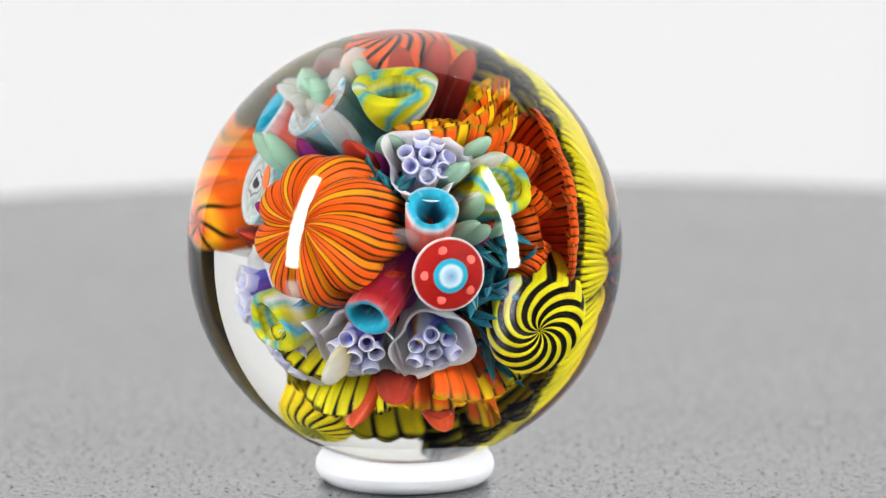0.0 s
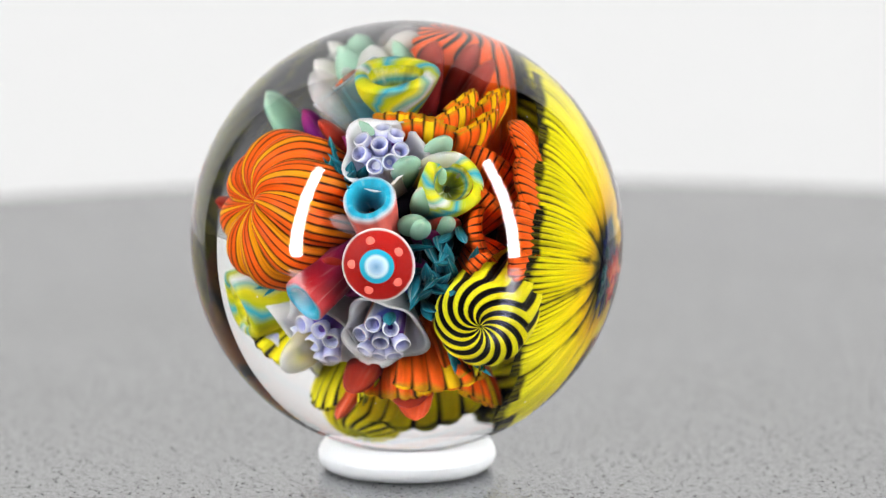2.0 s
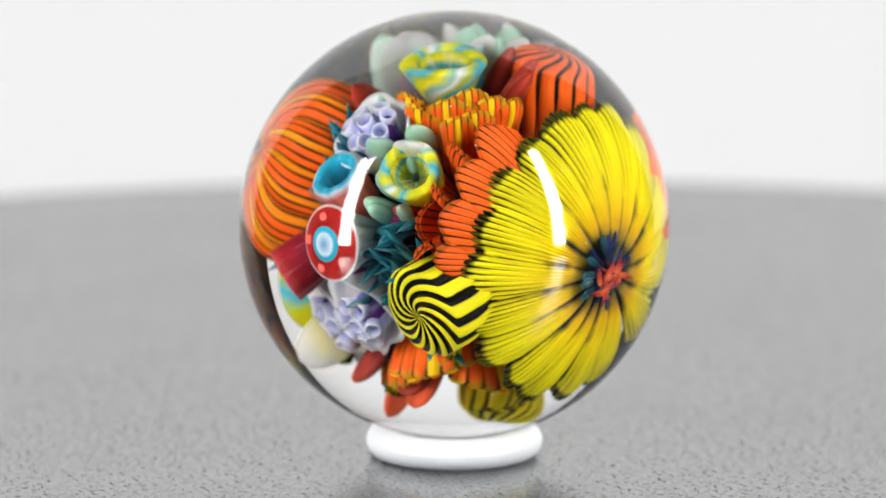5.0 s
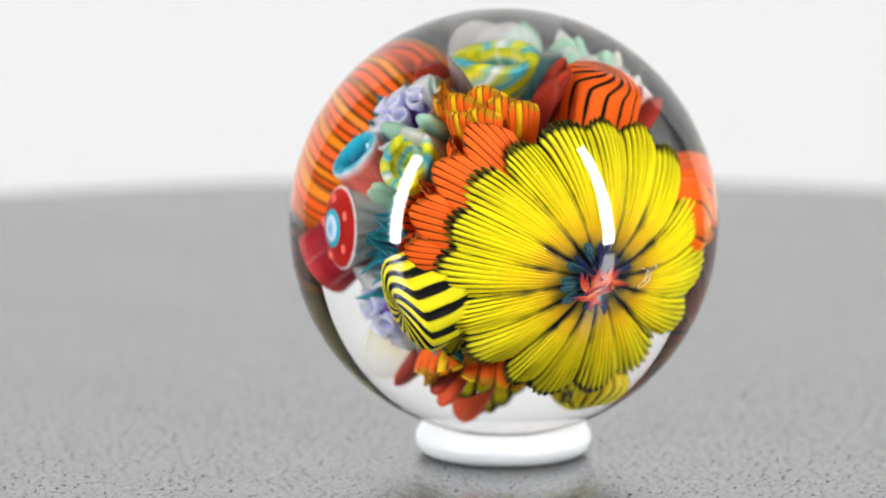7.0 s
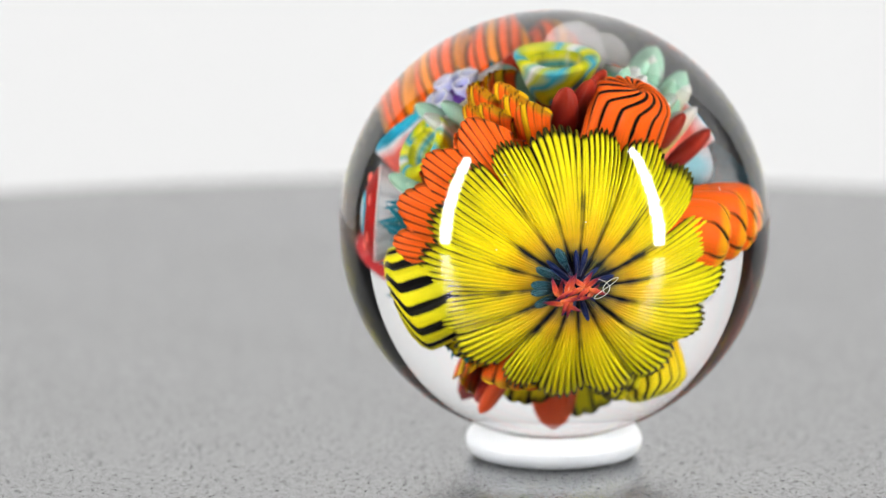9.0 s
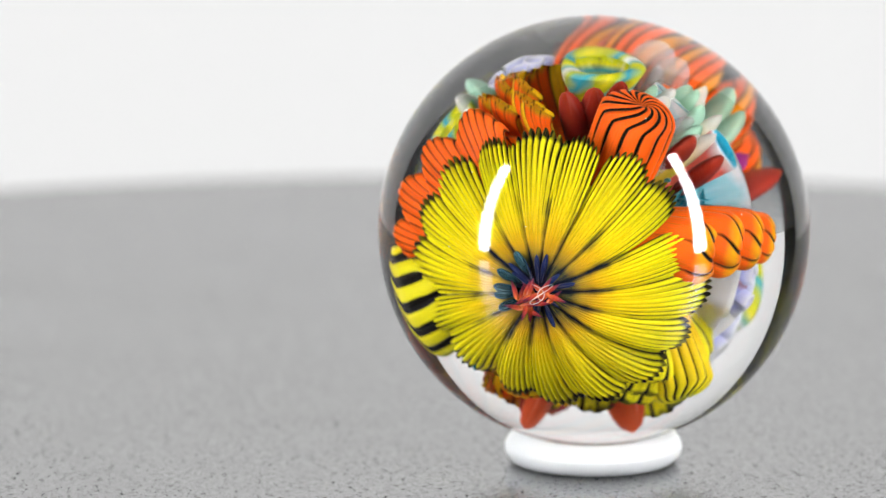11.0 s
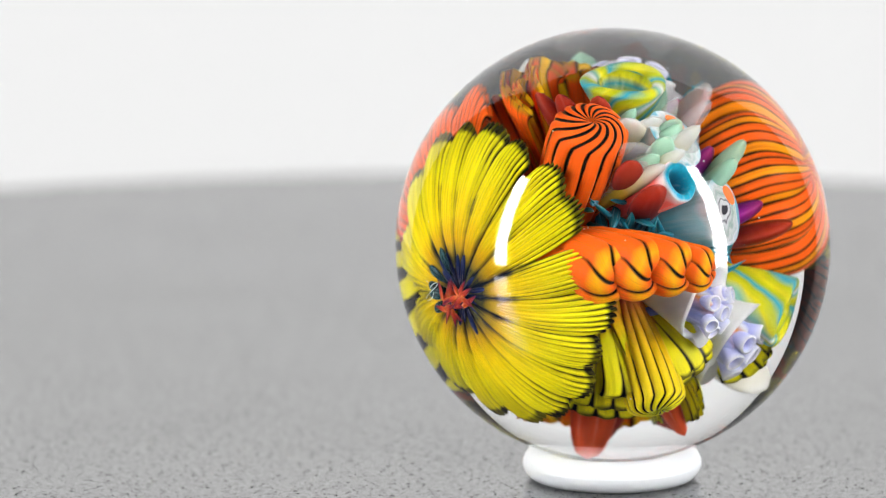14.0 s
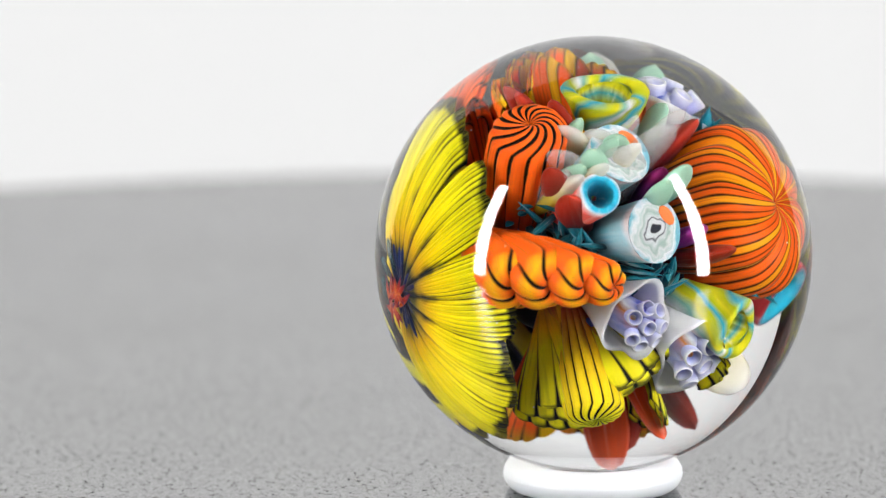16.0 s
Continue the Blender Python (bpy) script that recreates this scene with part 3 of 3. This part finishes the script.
# face with the red eye
murrine("red_eye_cane", "red disc with a blue eye and coral dots", -72.4, -1.8, 0.565, 0.146, 0.42, M_EYE, M_STEM_TEAL, dots=5, dot_mat=M_DOT, flare=2.0, dome=0.38)
cup("coral_cup", "coral cup with a sky blue rim", -77.9, 24.2, 0.57, 0.105, 0.40, M_CUP_OUT, M_CUP_IN, root=(-77, 2, 0.30))
tube_cluster("lilac_tube_flower", "lilac tubes in a white ruffled collar", -76.8, 46.8, 0.585, 0.125, 0.40, seed=1)
tube_cluster("lilac_tube_flower", "lilac tubes in a white ruffled collar", -74.7, -39.0, 0.54, 0.122, 0.38, seed=2)
tube_cluster("lilac_tube_flower", "lilac tubes in a white ruffled collar", -117.3, -42, 0.53, 0.122, 0.38, seed=3)
cup("lime_cup", "lime and blue swirled cup", -39.5, 30.7, 0.575, 0.125, 0.34, M_LIMECUP, M_LIME_IN, twist=1.6)
cup("red_cup", "red cup with a sky blue lip", -104, -17.5, 0.60, 0.105, 0.36, M_REDCUP, M_CUP_IN, root=(-82, 8, 0.34), wave=0.10, waist=0.55, lobes=2)
lobe_bud("yellow_spiral_bud", "yellow and black bud wound in a spiral", -32.8, -24.9, 0.66, 0.185, 0.46, 12, 1.7, M_YELLOW_SPIRAL, root=(3, -15, 0.42), rise=0.30, bulge=0.10, waist=0.5)
lobe_bud("orange_bud", "large orange bud with gold and black lines", -130, 14.5, 0.67, 0.25, 0.54, 9, 0.35, M_PUMPKIN, root=(-112, 16, 0.16), rise=0.62, bulge=0.18, waist=0.45)
cup("lime_cup", "lime and blue swirled cup at the crown", -147, 84.5, 0.58, 0.15, 0.18, M_LIMECUP, M_LIME_IN, twist=1.6, wave=0.08, waist=0.2)

# orange pleated petals beside the yellow flower
for az, el, rho, wd, root in ((-8.5, 43.5, 0.70, 0.125, (18, 26, 0.58)), (-18.3, 27.5, 0.715, 0.13, (12, 16, 0.58)), (-24.2, 12, 0.72, 0.13, (8, 4, 0.56)), (-25.6, -1.5, 0.705, 0.11, (8, -6, 0.54))):
    fan("orange_fan", "orange pleated petal with black lines", az, el, rho, wd, 0.46, M_ORANGE_FAN, root=root, bow=0.38, arch=0.28, curl=0.05, taper=0.45)
    fan("orange_fan", "orange pleated petal with black lines", az - 5, el - 2, rho - 0.09, wd, 0.46, M_ORANGE_FAN, root=(0, el * 0.3, 0.20), face=sph(-60, 10, 1), arch=0.6, bow=0.25, curl=0.08, taper=0.4)
for az, el in ((6, 36), (-4, 22), (-8, 8), (-8, -6)):
    fan("orange_fan", "orange pleated petal with black lines", az, el, 0.655, 0.13, 0.42, M_ORANGE_FAN, root=(az + 22, el * 0.6, 0.32), face=sph(-60, el, 1), arch=0.5, bow=0.25, curl=0.10, taper=0.4)
fan("orange_gold_fan", "orange petal with yellow and black pleats", -56.4, 66, 0.565, 0.15, 0.42, M_ORANGE_YELLOW, root=(-55, 50, 0.14), face=sph(-70, 0, 1), ridges=7, arch=0.3, curl=0.05)
fan("orange_gold_fan", "orange petal with yellow and black pleats", -40, 58, 0.60, 0.13, 0.44, M_ORANGE_YELLOW, root=(-30, 40, 0.14), face=sph(-60, 0, 1), ridges=7, arch=0.3, curl=0.05)
lobe_bud("orange_spiral_bud", "orange bud wound in a black spiral", 97.2, 55.8, 0.69, 0.142, 0.52, 13, 1.5, M_ORANGE_SPIRAL, root=(70, 20, 0.30), rise=0.55, bulge=0.10, waist=0.6)

for az, el, w in ((-21.9, 59, 0.09), (-6, 63.5, 0.085), (-5.3, 53.3, 0.085), (8, 59, 0.085), (20.8, 56.4, 0.08), (-15, 51, 0.085)):
    fan("orange_gold_fan", "orange petal with yellow and black pleats", az, el, 0.675, w, 0.46, M_ORANGE_YELLOW, root=(az + 6, el - 18, 0.22), face=sph(az, el - 50, 1), ridges=5, arch=0.6, curl=0.06, bow=0.22, taper=0.5)

# the row of rolled orange petals
for az, el, rho, wd in ((112, 0, 0.68, 0.122), (124, 1, 0.685, 0.118), (136, 1, 0.675, 0.105), (146, 0, 0.66, 0.085)):
    lobe_bud("rolled_orange_bud", "rolled orange petals with yellow and black edges", az, el - 2, rho, wd, 0.42, 6, 1.1, M_SHELL, root=(az - 44, el + 10, 0.46), rise=0.8, bulge=0.14, waist=0.6)

# canes and cups on the far face
murrine("white_cane", "white speckled cane with an orange spot", 156.5, 53.8, 0.535, 0.125, 0.50, M_WHITE_MUR, M_STEM_AQUA, root=(40, 4, 0.22), dots=1, dot_mat=M_ORANGE_DOT)
murrine("white_cane", "white speckled cane with an orange spot", 167, 19, 0.50, 0.125, 0.55, M_WHITE_MUR, M_STEM_AQUA, root=(40, 2, 0.22), dots=1, dot_mat=M_ORANGE_DOT)
cup("coral_cup", "coral cup with a sky blue rim", 141.2, 33.1, 0.59, 0.085, 0.55, M_CUP_OUT, M_CUP_IN, root=(45, 4, 0.22))
tube_cluster("lilac_tube_flower", "lilac tubes in a white ruffled collar", 163.1, -22.5, 0.54, 0.115, 0.44, root=(50, -2, 0.2), seed=4)
tube_cluster("lilac_tube_flower", "lilac tubes in a white ruffled collar", -160, -40, 0.57, 0.13, 0.42, seed=6)
cup("lime_cup", "lime and blue swirled cup", -153, -25, 0.59, 0.115, 0.42, M_LIMECUP, M_LIME_IN, twist=1.6, wave=0.12)
lobe_bud("yellow_bud", "yellow bud with black tipped lobes", 141, -61, 0.645, 0.10, 0.44, 15, 0.9, M_YELLOW_BUD, root=(112, -14, 0.22), rise=0.5, bulge=0.12, waist=0.5)
for az, el, rho in ((103, -72, 0.625), (118, -66, 0.62), (137, -57, 0.60), (156, -51, 0.57), (172, -51, 0.54)):
    fan("yellow_fan", "yellow pleated petal with black lines", az, el, rho, 0.19, 0.50, M_YELLOW_FAN, root=(112, -22, 0.26), face=sph(az, el + 40, 1), ridges=5, arch=0.2, curl=0.08, bow=0.1)

# below
fan("orange_gold_fan", "orange petal with yellow pleats hanging low", -52, -66, 0.60, 0.20, 0.46, M_ORANGE_YELLOW, root=(-66, -40, 0.16), ridges=9)
fan("orange_gold_fan", "orange petal with yellow pleats hanging low", -35, -60, 0.61, 0.18, 0.44, M_ORANGE_YELLOW, root=(-40, -44, 0.16), ridges=6)
fan("orange_gold_fan", "orange petal with yellow pleats hanging low", 15, -66, 0.63, 0.18, 0.44, M_ORANGE_YELLOW, root=(15, -50, 0.16), ridges=6)
fan("yellow_fan", "yellow pleated petal with black lines", -150, -40, 0.61, 0.14, 0.44, M_YELLOW_FAN, root=(-140, -34, 0.16), ridges=6)
fan("yellow_fan", "yellow pleated petal with black lines", -160, -66, 0.62, 0.13, 0.44, M_YELLOW_FAN, root=(-150, -56, 0.16), ridges=6)
fan("yellow_fan", "yellow pleated petal with black lines", -110, -72, 0.58, 0.13, 0.44, M_YELLOW_FAN, root=(-120, -66, 0.16), ridges=6)
fan("yellow_fan", "yellow pleated petal with black lines", -22, -46, 0.60, 0.14, 0.44, M_YELLOW_FAN, root=(-5, -40, 0.16), ridges=6)
petal("cream_petal", "clear petal with a yellow heart and white rim", -124.2, -45.1, 0.66, 0.085, 0.36, M_CREAM, face=sph(-130, -43, 1))
petal("scarlet_petal", "scarlet petal pointing down", -141, -75, 0.65, 0.075, 0.46, M_SCARLET, face=sph(-143, -10, 1))
petal("scarlet_petal", "scarlet petal pointing down", -53.4, -75, 0.68, 0.07, 0.46, M_SCARLET, face=sph(-55, -10, 1))

# leaves and petals between
petal("mint_petal", "pale mint petal", -102, 63.8, 0.54, 0.065, 0.34, M_MINT, face=sph(-103, 0, 1))
petal("mint_petal", "pale mint petal", -58.2, 13.5, 0.54, 0.06, 0.30, M_MINT, face=sph(-58, 70, 1))
petal("mint_petal", "pale mint petal", -176, 35, 0.65, 0.066, 0.34, M_MINT)
petal("mint_petal", "pale mint petal", 172, 31, 0.64, 0.055, 0.34, M_MINT)
petal("mint_petal", "pale mint petal", 154.6, 59.4, 0.635, 0.06, 0.34, M_MINT, face=sph(148, 0, 1))
petal("mint_petal", "pale mint petal", -41.2, 50.7, 0.63, 0.06, 0.34, M_MINT, face=sph(-35, 0, 1))
petal("mint_petal", "pale mint petal", 138, 45, 0.66, 0.061, 0.34, M_MINT)
petal("mint_petal", "pale mint petal", -62, 42, 0.63, 0.061, 0.32, M_MINT, face=sph(-50, 0, 1))
petal("mint_petal", "pale mint petal", -52, 24, 0.59, 0.055, 0.30, M_MINT)
petal("pale_petal", "frosted clear petal", -172, 59.5, 0.64, 0.115, 0.36, M_PALE, face=sph(-174, 0, 1))
petal("pale_petal", "frosted clear petal", -154, 61, 0.66, 0.104, 0.36, M_PALE, face=sph(-154, 0, 1))
petal("pale_petal", "frosted clear petal", 155, 47, 0.63, 0.104, 0.36, M_PALE)
petal("pale_petal", "frosted clear petal", 120, 50, 0.67, 0.091, 0.36, M_PALE, face=sph(120, 0, 1))
petal("pale_petal", "frosted clear petal", -88, 12, 0.58, 0.098, 0.30, M_PALE, face=sph(-88, 70, 1))
petal("cream_petal", "clear cream petal", 118, 62, 0.66, 0.09, 0.40, M_CREAM, face=sph(118, 0, 1))
petal("cream_petal", "clear cream petal", 140, 64, 0.62, 0.08, 0.38, M_CREAM, face=sph(140, 0, 1))
petal("cream_petal", "clear cream petal", -42, 44, 0.64, 0.09, 0.40, M_CREAM, face=sph(-42, 0, 1))
petal("dark_red_petal", "dark red petal", 94, 74, 0.66, 0.055, 0.50, M_WINE, face=sph(94, 0, 1))
petal("dark_red_petal", "dark red petal", 47, 66, 0.70, 0.055, 0.52, M_WINE, face=sph(45, 0, 1))
petal("dark_red_petal", "dark red petal", 66, 68, 0.71, 0.055, 0.52, M_WINE, face=sph(68, 0, 1))
petal("dark_red_petal", "dark red petal", 128, 26, 0.65, 0.071, 0.42, M_WINE)
petal("dark_red_petal", "dark red petal", 118, 36, 0.65, 0.066, 0.42, M_WINE)
petal("dark_red_petal", "dark red petal", -122.8, 55.9, 0.575, 0.09, 0.42, M_WINE, face=sph(-136, 0, 1))
petal("dark_red_petal", "dark red petal", -95, -7, 0.55, 0.075, 0.34, M_WINE)
petal("dark_red_petal", "dark red petal", -41.9, 11.4, 0.51, 0.08, 0.36, M_WINE)
petal("dark_red_petal", "dark red petal", -96, -62, 0.63, 0.075, 0.36, M_WINE, face=sph(-96, 0, 1))
petal("dark_red_petal", "dark red petal", -165, 2, 0.63, 0.094, 0.42, M_WINE)
petal("dark_red_petal", "dark red petal", -60, -72, 0.63, 0.084, 0.36, M_WINE, face=sph(-60, 0, 1))

# small translucent petals crowded between the canes and round the crown
scatter = random.Random(12)
for k in range(9):
    kind, tone, words = ((("mint_petal", M_MINT, "pale mint petal"), ("pale_petal", M_PALE, "frosted clear petal"), ("cream_petal", M_CREAM, "clear cream petal")))[k % 3]
    az, el = scatter.uniform(128, 186), scatter.uniform(28, 72)
    petal(kind, words, az, el, scatter.uniform(0.58, 0.66), scatter.uniform(0.035, 0.05), 0.40, tone, root=(az - 38, el - 12, 0.38), face=sph(az, el - 40, 1), blunt=0.85)
for k in range(5):
    kind, tone, words = (("mint_petal", M_MINT, "pale mint petal"), ("cream_petal", M_CREAM, "clear cream petal"))[k % 2]
    az, el = scatter.uniform(-70, -30), scatter.uniform(10, 45)
    petal(kind, words, az, el, scatter.uniform(0.54, 0.60), scatter.uniform(0.03, 0.042), 0.32, tone, face=sph(az, el + 60, 1))

for az, el, rho in ((-58, -12, 0.46), (-92, -26, 0.44), (-112, 48, 0.50), (-48, 6, 0.46), (-170, 12, 0.55), (-178, 40, 0.52)):
    petal("purple_petal", "deep purple petal between the canes", az, el, rho, 0.06, 0.34, M_PURPLE, face=sph(az, el + 60, 1))

# tufts of small teal petals
spikes("tuft of small teal petals", -98, 34, 0.57, 18, 15, 0.025, 0.28, M_TEAL, 1)
spikes("tuft of small teal petals", -128, -9, 0.59, 18, 14, 0.025, 0.30, M_TEAL, 2)
spikes("tuft of small teal petals", -56, -16, 0.58, 18, 14, 0.025, 0.28, M_TEAL, 3)
spikes("tuft of small teal petals", -44, -6, 0.61, 16, 12, 0.022, 0.28, M_TEAL, 4)
spikes("tuft of small teal petals", 104, 20, 0.48, 18, 13, 0.020, 0.28, M_TEAL, 5)
spikes("tuft of small teal petals", 126, 14, 0.47, 20, 13, 0.020, 0.28, M_TEAL, 6)
spikes("tuft of small teal petals", 176, 2, 0.46, 14, 12, 0.020, 0.30, M_TEAL, 7)
spikes("tuft of small teal petals", -25, -45, 0.63, 12, 10, 0.024, 0.28, M_TEAL, 8)


# ---- tiny bubbles and a curl of lint in the glass ----
M_BUBBLE = plain("bright_bubble", (0.85, 0.85, 0.85), 0.2, 0.5, 0.05)
bm = bmesh.new()
bmesh.ops.create_icosphere(bm, subdivisions=1, radius=0.00009)
bubble = from_bmesh("bubble", bm, M_BUBBLE)
seeds = random.Random(77)
for k in range(26):
    part("bubble", bubble, marble, Matrix.Translation(sph(seeds.uniform(-180, 180), seeds.uniform(-55, 75), seeds.uniform(0.76, 0.95))))


def lint():
    spot = aim(Vector((0, 0, 0)), sph(50, -8, 0.97))

    def fn(u, v):
        a, s = 2 * math.pi * u, 9.0 * v
        r = 0.000032
        x, y = 0.0011 * math.sin(1.3 * s) + 0.0002 * s, 0.0012 * math.cos(0.9 * s + 0.4)
        return x + r * math.cos(a), y + r * math.sin(a), r * math.sin(a + 0.8) - 0.4 * (x * x + y * y) / R
    part("lint", sheet("lint", fn, 5, 60, M_BUBBLE, wrap=True), marble, spot, "fine white curl of lint")


lint()


# ---- how things move: the plate turns, and ring and marble ride on it ----
def ride(t, z):
    a = radians(ANGLE_START - RATE * t)
    return pose(R_CIRCLE * math.cos(a), R_CIRCLE * math.sin(a), z, 0, 0, -RATE * t)


def motions():
    times = [0.5 * i for i in range(33)]
    walk(marble, [(t, ride(t, Z_BALL)) for t in times])
    walk(ring, [(t, ride(t, 0.0)) for t in times])
    walk(turntable, [(t, pose(0, 0, 0, 0, 0, -RATE * t)) for t in times])


motions()
